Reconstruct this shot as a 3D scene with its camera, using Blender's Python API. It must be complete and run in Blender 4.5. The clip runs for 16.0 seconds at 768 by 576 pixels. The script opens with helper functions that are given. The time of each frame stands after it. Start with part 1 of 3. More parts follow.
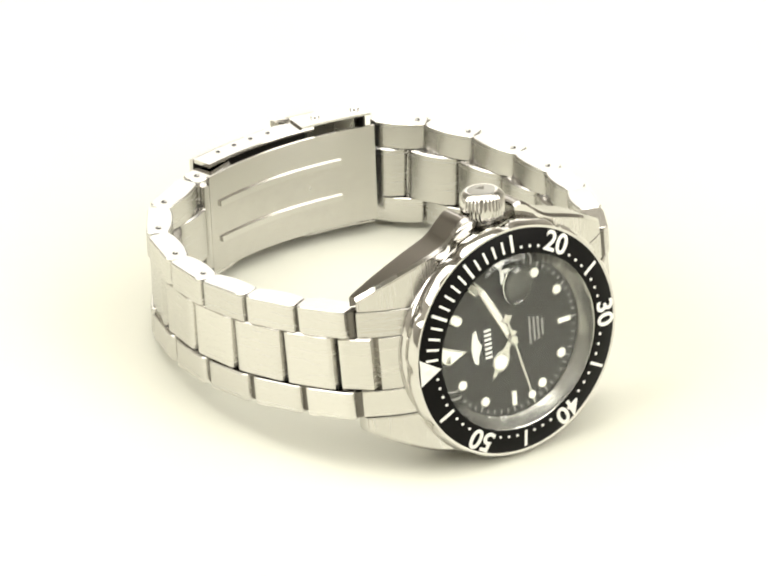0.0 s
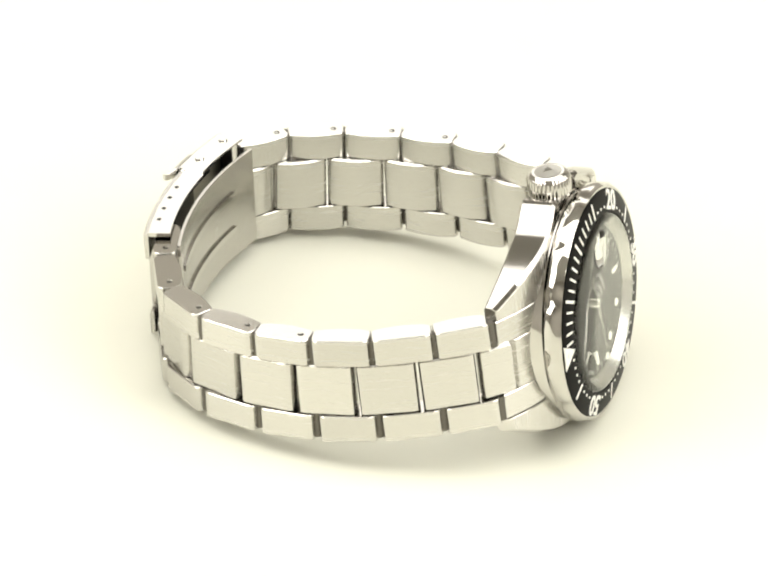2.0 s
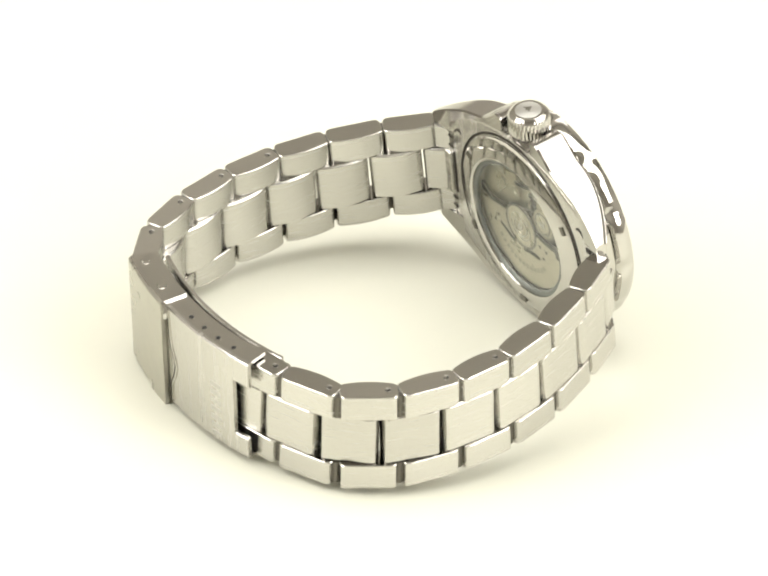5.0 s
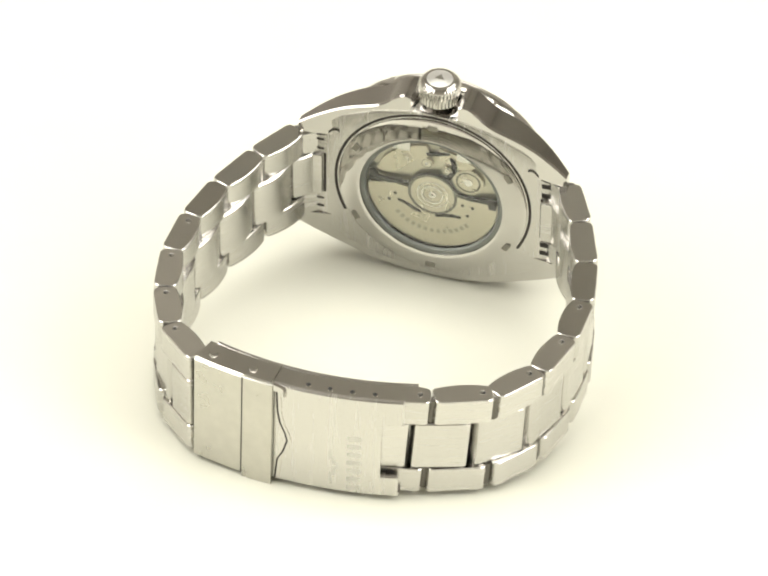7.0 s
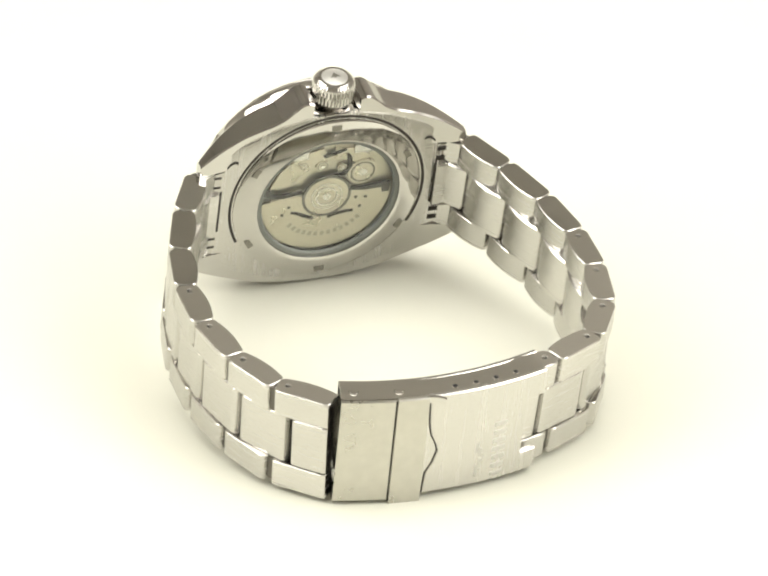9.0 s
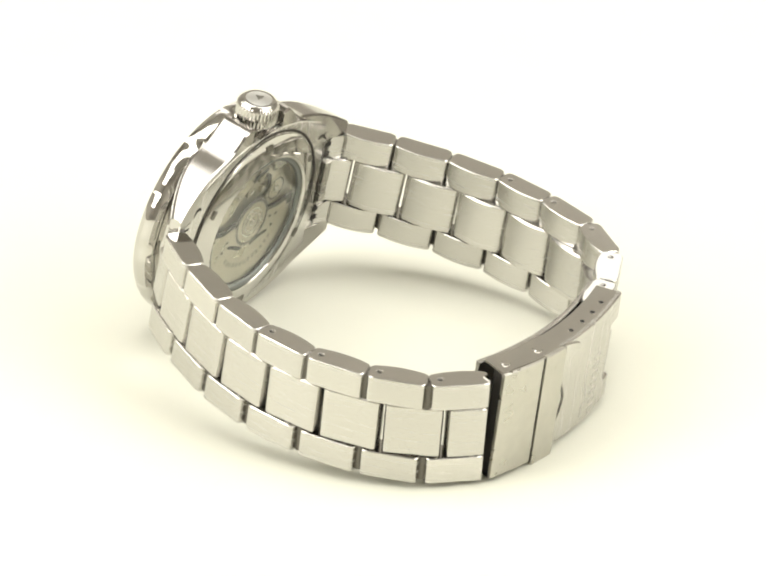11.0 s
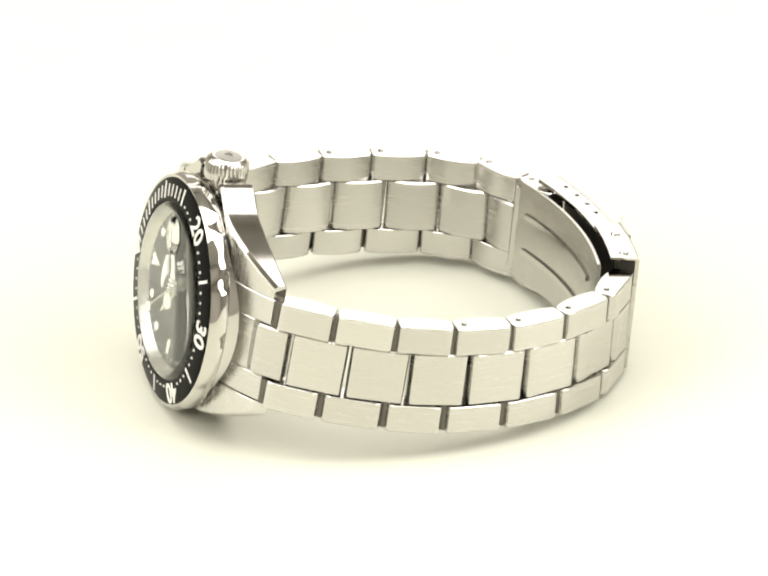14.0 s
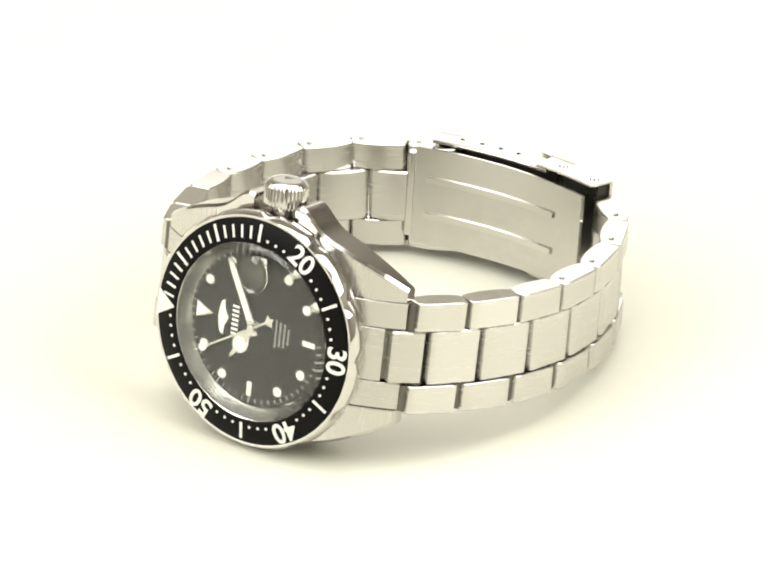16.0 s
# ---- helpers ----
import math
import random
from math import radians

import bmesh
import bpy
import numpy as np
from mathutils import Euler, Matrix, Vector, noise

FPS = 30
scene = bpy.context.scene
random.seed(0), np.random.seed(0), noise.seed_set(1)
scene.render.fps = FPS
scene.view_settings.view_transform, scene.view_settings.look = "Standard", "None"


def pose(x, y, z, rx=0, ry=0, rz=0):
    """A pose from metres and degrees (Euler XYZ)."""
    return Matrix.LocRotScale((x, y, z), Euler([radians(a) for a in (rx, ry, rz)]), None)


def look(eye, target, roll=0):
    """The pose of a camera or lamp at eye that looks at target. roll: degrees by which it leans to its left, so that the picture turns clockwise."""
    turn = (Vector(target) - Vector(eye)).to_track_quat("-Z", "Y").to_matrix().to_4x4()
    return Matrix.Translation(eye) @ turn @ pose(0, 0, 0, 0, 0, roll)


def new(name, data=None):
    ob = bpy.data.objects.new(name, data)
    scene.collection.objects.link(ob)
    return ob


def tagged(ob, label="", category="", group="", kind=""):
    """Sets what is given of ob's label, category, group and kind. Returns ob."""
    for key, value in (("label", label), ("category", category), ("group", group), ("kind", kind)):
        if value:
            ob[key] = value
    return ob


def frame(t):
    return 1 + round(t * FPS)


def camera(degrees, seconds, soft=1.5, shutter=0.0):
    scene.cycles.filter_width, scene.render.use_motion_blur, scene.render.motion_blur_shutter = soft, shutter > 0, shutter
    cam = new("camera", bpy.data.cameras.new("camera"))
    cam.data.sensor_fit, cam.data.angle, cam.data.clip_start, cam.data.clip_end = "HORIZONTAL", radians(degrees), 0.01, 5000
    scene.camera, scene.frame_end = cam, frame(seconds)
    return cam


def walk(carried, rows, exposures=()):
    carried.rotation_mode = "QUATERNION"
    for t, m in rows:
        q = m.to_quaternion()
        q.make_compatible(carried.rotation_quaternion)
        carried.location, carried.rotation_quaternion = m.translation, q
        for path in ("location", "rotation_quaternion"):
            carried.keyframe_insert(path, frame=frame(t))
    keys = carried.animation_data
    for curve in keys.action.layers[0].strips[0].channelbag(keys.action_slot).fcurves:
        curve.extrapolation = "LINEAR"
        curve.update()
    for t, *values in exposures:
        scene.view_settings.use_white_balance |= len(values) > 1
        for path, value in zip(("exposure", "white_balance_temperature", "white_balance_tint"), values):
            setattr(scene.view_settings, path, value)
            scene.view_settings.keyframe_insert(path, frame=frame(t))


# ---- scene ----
K = 0.92               # true size of the plan's unit, in millimetres
MM = 0.001 * K


# ---- the camera ----
cam = camera(9.000, 16.0, soft=2.15)
CAM_ROWS = [
    (0.0, 0.00000, -0.70378, 0.44849, 58.133, -1.598, 1.046),
    (0.5, 0.00000, -0.70126, 0.45331, 57.774, -2.009, 1.332),
    (1.0, 0.00000, -0.70016, 0.45892, 57.414, -2.532, 1.692),
    (1.5, 0.00000, -0.70006, 0.46370, 57.134, -3.260, 2.190),
    (2.0, 0.00000, -0.69879, 0.46851, 56.803, -3.969, 2.681),
    (2.5, 0.00000, -0.69016, 0.47747, 55.934, -4.405, 3.067),
    (3.0, 0.00000, -0.68964, 0.47699, 55.921, -5.255, 3.658),
    (3.5, 0.00000, -0.68977, 0.47433, 56.120, -5.152, 3.563),
    (4.0, 0.00000, -0.69136, 0.47439, 56.218, -4.936, 3.405),
    (4.5, 0.00000, -0.69324, 0.47756, 56.138, -4.739, 3.282),
    (5.0, 0.00000, -0.69522, 0.48152, 56.009, -4.553, 3.171),
    (5.5, 0.00000, -0.69707, 0.48398, 55.959, -4.373, 3.052),
    (6.0, 0.00000, -0.69857, 0.48262, 56.116, -4.192, 2.900),
    (6.5, 0.00000, -0.69922, 0.47408, 56.668, -3.893, 2.619),
    (7.0, 0.00000, -0.70120, 0.46768, 57.144, -3.666, 2.397),
    (7.5, 0.00000, -0.70396, 0.46084, 57.685, -3.250, 2.053),
    (8.0, 0.00000, -0.70696, 0.45333, 58.276, -2.766, 1.671),
    (8.5, 0.00000, -0.71041, 0.44590, 58.828, -2.677, 1.555),
    (9.0, 0.00000, -0.71412, 0.43971, 59.307, -2.558, 1.439),
    (9.5, 0.00000, -0.71843, 0.43427, 59.759, -2.453, 1.333),
    (10.0, 0.00000, -0.72406, 0.42753, 60.343, -2.174, 1.141),
    (10.5, 0.00000, -0.73047, 0.41981, 61.018, -1.746, 0.880),
    (11.0, 0.00000, -0.73675, 0.41232, 61.676, -1.226, 0.577),
    (11.5, 0.00000, -0.74196, 0.40626, 62.209, -0.671, 0.260),
    (12.0, 0.00000, -0.74521, 0.40287, 62.509, -0.135, -0.042),
    (12.5, 0.00000, -0.74255, 0.41297, 61.766, 0.360, -0.310),
    (13.0, 0.00000, -0.74608, 0.40352, 62.450, 0.720, -0.514),
    (13.5, 0.00000, -0.74675, 0.40110, 62.592, 0.937, -0.607),
    (14.0, 0.00000, -0.74621, 0.40391, 62.381, 1.132, -0.700),
    (14.5, 0.00000, -0.74119, 0.40886, 61.892, 0.950, -0.601),
    (15.0, 0.00000, -0.73917, 0.40934, 61.779, 0.830, -0.527),
    (15.5, 0.00000, -0.73608, 0.40950, 61.654, 0.767, -0.480),
    (16.0, 0.00000, -0.73254, 0.41021, 61.471, 0.527, -0.341),
]
walk(cam, [(t, pose(*p)) for t, *p in CAM_ROWS])

# ---- light ----
world = bpy.data.worlds.new("studio_air")
scene.world = world
world.use_nodes = True
world.node_tree.nodes["Background"].inputs[0].default_value = (1.0, 0.97, 0.9, 1)
world.node_tree.nodes["Background"].inputs[1].default_value = 0.15
scene.view_settings.exposure = 0.0


def softbox(name, eye, target, w, h, power, colour=(1.0, 0.985, 0.935)):
    lamp = bpy.data.lights.new(name, "AREA")
    lamp.shape, lamp.size, lamp.size_y = "RECTANGLE", w, h
    lamp.energy, lamp.color = power, colour
    ob = new(name, lamp)
    ob.matrix_world = look(eye, target)
    return ob


softbox("softbox_left", (-0.66, 0.0, 1.42), (0, 0, 0), 1.0, 1.7, 19.5)
softbox("softbox_right", (0.66, 0.0, 1.42), (0, 0, 0), 1.0, 1.7, 19.5)
softbox("softbox_side_a", (-1.15, -0.6, 0.9), (0, 0, 0.02), 0.7, 0.9, 12.5)
softbox("softbox_back", (0.05, 1.40, 0.56), (0, 0, 0.10), 0.8, 0.48, 1.7)
softbox("softbox_side_b", (1.15, -0.6, 0.9), (0, 0, 0.02), 0.7, 0.9, 12.5)


# ---- materials ----
def material(name, colour, rough=0.5, metal=0.0, vary=0.0, scale=200.0, bump=0.0, stretch=(1, 1, 1), rough_vary=0.0, coat=0.0, piece=0.0):
    """Principled material with object-space noise at two scales: brightness, gloss and fine relief."""
    m = bpy.data.materials.new(name)
    m.use_nodes = True
    nt = m.node_tree
    b = nt.nodes["Principled BSDF"]
    b.inputs["Base Color"].default_value = (*colour, 1)
    b.inputs["Roughness"].default_value = rough
    b.inputs["Metallic"].default_value = metal
    b.inputs["Coat Weight"].default_value = coat
    if piece:
        info = nt.nodes.new("ShaderNodeObjectInfo")
        lot = nt.nodes.new("ShaderNodeMapRange")
        lot.inputs[3].default_value, lot.inputs[4].default_value = 1 - piece, 1 + piece
        nt.links.new(info.outputs["Random"], lot.inputs[0])
    if vary or bump or rough_vary:
        co = nt.nodes.new("ShaderNodeTexCoord")
        mp = nt.nodes.new("ShaderNodeMapping")
        mp.inputs["Scale"].default_value = stretch
        nt.links.new(co.outputs["Object"], mp.inputs["Vector"])
        fine = nt.nodes.new("ShaderNodeTexNoise")
        fine.inputs["Scale"].default_value = scale
        fine.inputs["Detail"].default_value = 4
        nt.links.new(mp.outputs[0], fine.inputs["Vector"])
        wide = nt.nodes.new("ShaderNodeTexNoise")
        wide.inputs["Scale"].default_value = scale / 12
        nt.links.new(mp.outputs[0], wide.inputs["Vector"])
        both = nt.nodes.new("ShaderNodeMath")
        both.operation = "ADD"
        nt.links.new(fine.outputs[0], both.inputs[0])
        nt.links.new(wide.outputs[0], both.inputs[1])
        if vary:
            ramp = nt.nodes.new("ShaderNodeMapRange")
            ramp.inputs[1].default_value, ramp.inputs[2].default_value = 0.6, 1.4
            ramp.inputs[3].default_value, ramp.inputs[4].default_value = 1 - vary, 1 + vary
            nt.links.new(both.outputs[0], ramp.inputs[0])
            mix = nt.nodes.new("ShaderNodeVectorMath")
            mix.operation = "SCALE"
            mix.inputs[0].default_value = colour
            if piece:
                prod = nt.nodes.new("ShaderNodeMath")
                prod.operation = "MULTIPLY"
                nt.links.new(ramp.outputs[0], prod.inputs[0])
                nt.links.new(lot.outputs[0], prod.inputs[1])
                nt.links.new(prod.outputs[0], mix.inputs["Scale"])
            else:
                nt.links.new(ramp.outputs[0], mix.inputs["Scale"])
            nt.links.new(mix.outputs[0], b.inputs["Base Color"])
        if rough_vary:
            rr = nt.nodes.new("ShaderNodeMapRange")
            rr.inputs[1].default_value, rr.inputs[2].default_value = 0.6, 1.4
            rr.inputs[3].default_value, rr.inputs[4].default_value = max(0.02, rough - rough_vary), rough + rough_vary
            nt.links.new(both.outputs[0], rr.inputs[0])
            nt.links.new(rr.outputs[0], b.inputs["Roughness"])
        if bump:
            bp = nt.nodes.new("ShaderNodeBump")
            bp.inputs["Strength"].default_value = bump
            bp.inputs["Distance"].default_value = 0.00005
            nt.links.new(fine.outputs[0], bp.inputs["Height"])
            nt.links.new(bp.outputs[0], b.inputs["Normal"])
    return m


STEEL = (0.62, 0.605, 0.575)
BRUSHED = material("brushed_steel", STEEL, 0.26, 1, 0.02, 700, 0.012, (0.4, 0.4, 16), 0.03, piece=0.07)
BRUSHED_ALONG = material("brushed_steel_lengthwise", STEEL, 0.26, 1, 0.02, 700, 0.012, (12, 0.4, 0.4), 0.03)
FILM = material("filmed_steel", (0.54, 0.525, 0.475), 0.3, 1, 0.09, 420, 0.03, (1, 1, 1), 0.08)
POLISHED = material("polished_steel", (0.60, 0.585, 0.555), 0.07, 1, 0.03, 300, 0.0, (1, 1, 1), 0.03)
SATIN = material("satin_steel", (0.56, 0.545, 0.515), 0.22, 1, 0.06, 500, 0.1, (1, 1, 1), 0.08)
# polished steel with the dark reflection on the flanks painted into its colour
FLANK_DARK = material("reflection_dark_steel", (0.40, 0.38, 0.355), 0.14, 1, 0.04, 300, 0.0, (1, 1, 1), 0.04)
# steel with the shade between links and inside the clasp put into its colour
SHADED_STEEL = material("shade_darkened_steel", (0.16, 0.15, 0.132), 0.4, 1, 0.1, 500)
# near-black for the shade inside holes, used on solid discs
HOLE = material("hole_shade", (0.012, 0.011, 0.01), 0.8, 0, 0.2, 500)
# near-black that stands in for shade in recesses; also the date print
DARK_GAP = material("recess_shade_and_print", (0.05, 0.045, 0.04), 0.6, 0.6, 0.2, 500)
INSERT = material("black_bezel_insert", (0.0045, 0.0042, 0.004), 0.42, 0, 0.15, 900, 0.03)
DIAL = material("black_dial", (0.007, 0.0066, 0.006), 0.62, 0, 0.08, 300)
for m in (INSERT, DIAL):
    m.node_tree.nodes["Principled BSDF"].inputs["Specular IOR Level"].default_value = 0.08
PRINT = material("white_print", (0.82, 0.81, 0.76), 0.5, 0, 0.04, 900)
LUME = material("lume_paint", (0.80, 0.79, 0.70), 0.55, 0, 0.05, 900, 0.1)
GREY_PRINT = material("grey_print", (0.27, 0.26, 0.24), 0.5, 0, 0.05, 900)
ETCH = material("etched_steel", (0.58, 0.57, 0.54), 0.42, 1, 0.05, 700)
MOVEMENT = material("movement_plate", (0.50, 0.47, 0.38), 0.32, 1, 0.08, 300, 0.04, (1, 1, 1), 0.06)
ROTOR = material("rotor_plate", (0.55, 0.51, 0.41), 0.3, 1, 0.08, 250, 0.03, (1, 1, 1), 0.06)
ROTOR_MARK = material("rotor_marking", (0.40, 0.37, 0.30), 0.4, 1, 0.1, 500)
ENGRAVED = material("engraved_steel", (0.24, 0.23, 0.20), 0.4, 1, 0.15, 500)
RUBBER = material("gasket", (0.20, 0.21, 0.19), 0.5, 0.2, 0.1, 600)
TABLE = material("white_table", (0.63, 0.625, 0.537), 0.55, 0, 0.015, 60, 0.0)
WALL = material("studio_wall_paint", (0.47, 0.445, 0.41), 0.8, 0, 0.06, 6)
CEIL = material("studio_ceiling_paint", (0.60, 0.585, 0.56), 0.8, 0, 0.06, 6)


def glass_material():
    m = bpy.data.materials.new("mineral_glass")
    m.use_nodes = True
    b = m.node_tree.nodes["Principled BSDF"]
    b.inputs["Base Color"].default_value = (0.97, 0.98, 0.96, 1)
    b.inputs["Roughness"].default_value = 0.01
    b.inputs["IOR"].default_value = 1.45
    b.inputs["Transmission Weight"].default_value = 1
    return m


GLASS = glass_material()


# ---- mesh helpers (millimetres in, metres out) ----
def finish(name, bm, mat, smooth=False):
    me = bpy.data.meshes.new(name)
    bmesh.ops.recalc_face_normals(bm, faces=bm.faces)
    bmesh.ops.scale(bm, vec=(MM, MM, MM), verts=bm.verts)
    bm.to_mesh(me)
    bm.free()
    me.materials.append(mat)
    if smooth:
        me.polygons.foreach_set("use_smooth", [True] * len(me.polygons))
        me.set_sharp_from_angle(angle=radians(34))
    return me


def part(name, bm, mat, parent, label="", smooth=True, m=None):
    ob = new(name, bm if isinstance(bm, bpy.types.Mesh) else finish(name, bm, mat, smooth))
    ob.parent = parent
    ob.matrix_basis = m if m is not None else Matrix()
    return tagged(ob, label)


def bevel(bm, width, seg=2, angle=30, edges=None):
    es = edges or [e for e in bm.edges if len(e.link_faces) == 2 and e.calc_face_angle(0) > radians(angle)]
    bmesh.ops.bevel(bm, geom=es, offset=width, segments=seg, profile=0.6, affect="EDGES", clamp_overlap=True)


def box(bm, x0, x1, y0, y1, z0, z1, m=None):
    r = bmesh.ops.create_cube(bm, size=1)
    for v in r["verts"]:
        v.co = Vector((x0 + (v.co.x + 0.5) * (x1 - x0), y0 + (v.co.y + 0.5) * (y1 - y0), z0 + (v.co.z + 0.5) * (z1 - z0)))
        if m is not None:
            v.co = m @ v.co
    return r["verts"]


def loft(bm, sections, close=True, caps=True):
    """Joins rings of equal length to a skin; the first and last may be capped."""
    rings = [[bm.verts.new(p) for p in s] for s in sections]
    n = len(rings[0])
    for a, b in zip(rings, rings[1:]):
        for i in range(n if close else n - 1):
            bm.faces.new((a[i], a[(i + 1) % n], b[(i + 1) % n], b[i]))
    if caps:
        bm.faces.new(rings[0])
        bm.faces.new(rings[-1])
    return rings


def lathe(bm, profile, steps=96, wave=None, closed=False):
    """Turns (radius, y) points about the y axis. wave(angle, radius): a factor on the radius."""
    rings = []
    for k in range(steps):
        a = 2 * math.pi * k / steps
        rings.append([bm.verts.new((r * (wave(a, i) if wave else 1) * math.sin(a), y, r * (wave(a, i) if wave else 1) * math.cos(a)))
                      for i, (r, y) in enumerate(profile)])
    n = len(profile)
    for k in range(steps):
        a, b = rings[k], rings[(k + 1) % steps]
        for i in range(n if closed else n - 1):
            j = (i + 1) % n
            bm.faces.new((a[i], a[j], b[j], b[i]))
    bmesh.ops.remove_doubles(bm, verts=bm.verts, dist=1e-5)


def prism(bm, outline, y0, y1, m=None):
    """A plate with the (x, z) outline, from y0 to y1."""
    secs = [[Vector((x, y, z)) for x, z in outline] for y in (y0, y1)]
    if m is not None:
        secs = [[m @ p for p in s] for s in secs]
    loft(bm, secs)


def disc(r, n=20, cx=0.0, cz=0.0):
    return [(cx + r * math.sin(2 * math.pi * k / n), cz + r * math.cos(2 * math.pi * k / n)) for k in range(n)]


def on_face(minute, radius, y=0.0):
    """A place on the dial side: its pose at a minute mark, z outwards from the centre, x clockwise."""
    a = 2 * math.pi * minute / 60
    # 12 o'clock lies at -x, 3 o'clock at +z
    out = Vector((-math.cos(a), 0, math.sin(a)))
    along = Vector((math.sin(a), 0, math.cos(a)))
    m = Matrix((along, Vector((0, 1, 0)), out)).transposed().to_4x4()
    m.translation = out * radius + Vector((0, y, 0))
    return m


def millimetres(m):
    r = m.copy()
    r.translation = m.translation * MM
    return r


def text_mesh(name, text, size, depth, mat):
    """Raised numerals with Blender's own font, upright along z, facing -y, centred."""
    cu = bpy.data.curves.new(name, "FONT")
    cu.body, cu.size, cu.extrude, cu.align_x, cu.align_y = text, size, depth, "CENTER", "CENTER"
    cu.offset = size * 0.018
    tmp = new(name, cu)
    me = bpy.data.meshes.new_from_object(tmp.evaluated_get(bpy.context.evaluated_depsgraph_get()))
    bpy.data.objects.remove(tmp)
    me.transform(Matrix.Rotation(radians(90), 4, "X"))
    me.transform(Matrix.Scale(MM, 4))
    me.materials.clear()
    me.materials.append(mat)
    return me


# ---- the studio ----
def plain(name, x0, x1, y0, y1, z0, z1, mat, label, category):
    bm = bmesh.new()
    box(bm, x0, x1, y0, y1, z0, z1)
    me = bpy.data.meshes.new(name)
    bm.to_mesh(me)
    bm.free()
    me.materials.append(mat)
    return tagged(new(name, me), label, category, kind="structure")


plain("ground", -1.7, 1.7, -1.7, 1.5, -0.03, 0, TABLE, "smooth white table surface that runs out of view", "table top")
plain("wall_north", -1.7, 1.7, 1.5, 1.6, -0.03, 1.9, WALL, "plain taupe studio wall behind the table", "wall")
plain("wall_south", -1.7, 1.7, -1.8, -1.7, -0.03, 1.9, WALL, "plain taupe studio wall behind the camera", "wall")
plain("wall_east", 1.7, 1.8, -1.8, 1.6, -0.03, 1.9, WALL, "plain taupe studio wall beside the table", "wall")
plain("wall_west", -1.8, -1.7, -1.8, 1.6, -0.03, 1.9, WALL, "plain taupe studio wall beside the table", "wall")
plain("ceiling", -1.8, 1.8, -1.8, 1.6, 1.9, 2.0, CEIL, "plain taupe studio ceiling", "ceiling")

# ---- the wristwatch ----
# Its plan: x towards 6 o'clock, y from the dial to the clasp, z towards the crown at 3 o'clock; the dial's centre is the origin.
BASE = pose(0.00 * MM, -38.28 * MM, 22.36 * MM, -11.00, 0, 0)
BACK = Matrix.Translation((0, 0, 0.5 * MM))
FACE = Matrix.Translation((0.5 * MM, 0, -0.35 * MM))
watch = tagged(new("wristwatch"), "stainless steel diver's wristwatch with black dial lying closed on its side", "wristwatch")


def wpart(name, bm, mat, label="", smooth=True, m=None):
    return part(name, bm, mat, watch, label, smooth, BASE @ m if m is not None else BASE)


def lug_front(x):
    x = abs(x)
    return 2.2 + 5.6 * max(0.0, (x - 12) / 14.4) ** 1.9


def lug_back(x):
    return 8.7 + 1.3 * max(0.0, (abs(x) - 17) / 9.4) ** 1.5


def flank(x):
    x = abs(x)
    return 20.9 - 8.1 * (x / 26.4) ** 2.2


def case_mesh():
    bm = bmesh.new()
    lathe(bm, [(15.6, 2.0), (20.6, 2.0), (20.8, 2.3), (20.8, 7.6), (20.2, 8.5), (15.6, 8.7)], 96)

    def side(xs, sign, swell):
        secs = []
        for x in xs:
            zo = flank(x) + swell(x)
            f, b = lug_front(x), lug_back(x)
            zi = 10.25
            c = min(0.55, (b - f) * 0.3)
            ring = [(x, f, zi), (x, f, zo - c), (x, f + c, zo), (x, b - c * 0.6, zo), (x, b, zo - c * 0.6), (x, b, zi)]
            secs.append([(px, py, sign * pz) for px, py, pz in ring])
        loft(bm, secs)

    def guard(x):
        return 3.1 * math.exp(-((abs(x) - 5.9) / 3.4) ** 2)

    n = 26
    side([-26.4 + 52.8 * k / 48 for k in range(49)], -1, lambda x: 0)
    side([-26.4 + (26.4 - 4.6) * k / n for k in range(n + 1)], 1, guard)
    side([4.6 + (26.4 - 4.6) * k / n for k in range(n + 1)], 1, guard)
    bmesh.ops.recalc_face_normals(bm, faces=bm.faces)
    return bm


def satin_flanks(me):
    """Gives the case flanks a darker, slightly duller steel; their dark reflection is put into the colour."""
    me.materials.append(FLANK_DARK)
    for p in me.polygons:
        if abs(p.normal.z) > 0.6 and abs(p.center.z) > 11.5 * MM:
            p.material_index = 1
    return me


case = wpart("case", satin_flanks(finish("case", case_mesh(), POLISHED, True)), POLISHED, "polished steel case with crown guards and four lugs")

# lug tops: brushed faces laid on the case
def lug_top(sx, sz):
    bm = bmesh.new()
    secs = []
    for k in range(15):
        x = 12.6 + (26.1 - 12.6) * k / 14
        zo = flank(x) - 0.75 + (3.1 * math.exp(-((x - 5.9) / 3.4) ** 2) if sz > 0 else 0)
        zi = max(10.45, math.sqrt(max(0.0, 20.6 ** 2 - x * x)) if x < 20.6 else 10.45)
        f = lug_front(x)
        secs.append([(sx * x, f - 0.12, sz * zi), (sx * x, f - 0.12, sz * max(zo, zi + 0.05)), (sx * x, f + 0.2, sz * max(zo, zi + 0.05)), (sx * x, f + 0.2, sz * zi)])
    loft(bm, secs)
    return bm


for sx in (-1, 1):
    for sz in (-1, 1):
        part("lug_face", lug_top(sx, sz), BRUSHED_ALONG, case, "brushed lug face")

# bezel: a scalloped coin edge and a black insert
def scallop(a, i):
    if i in (2, 3, 4):
        return 1 - 0.026 * max(0.0, math.cos(a * 12)) ** 3
    return 1


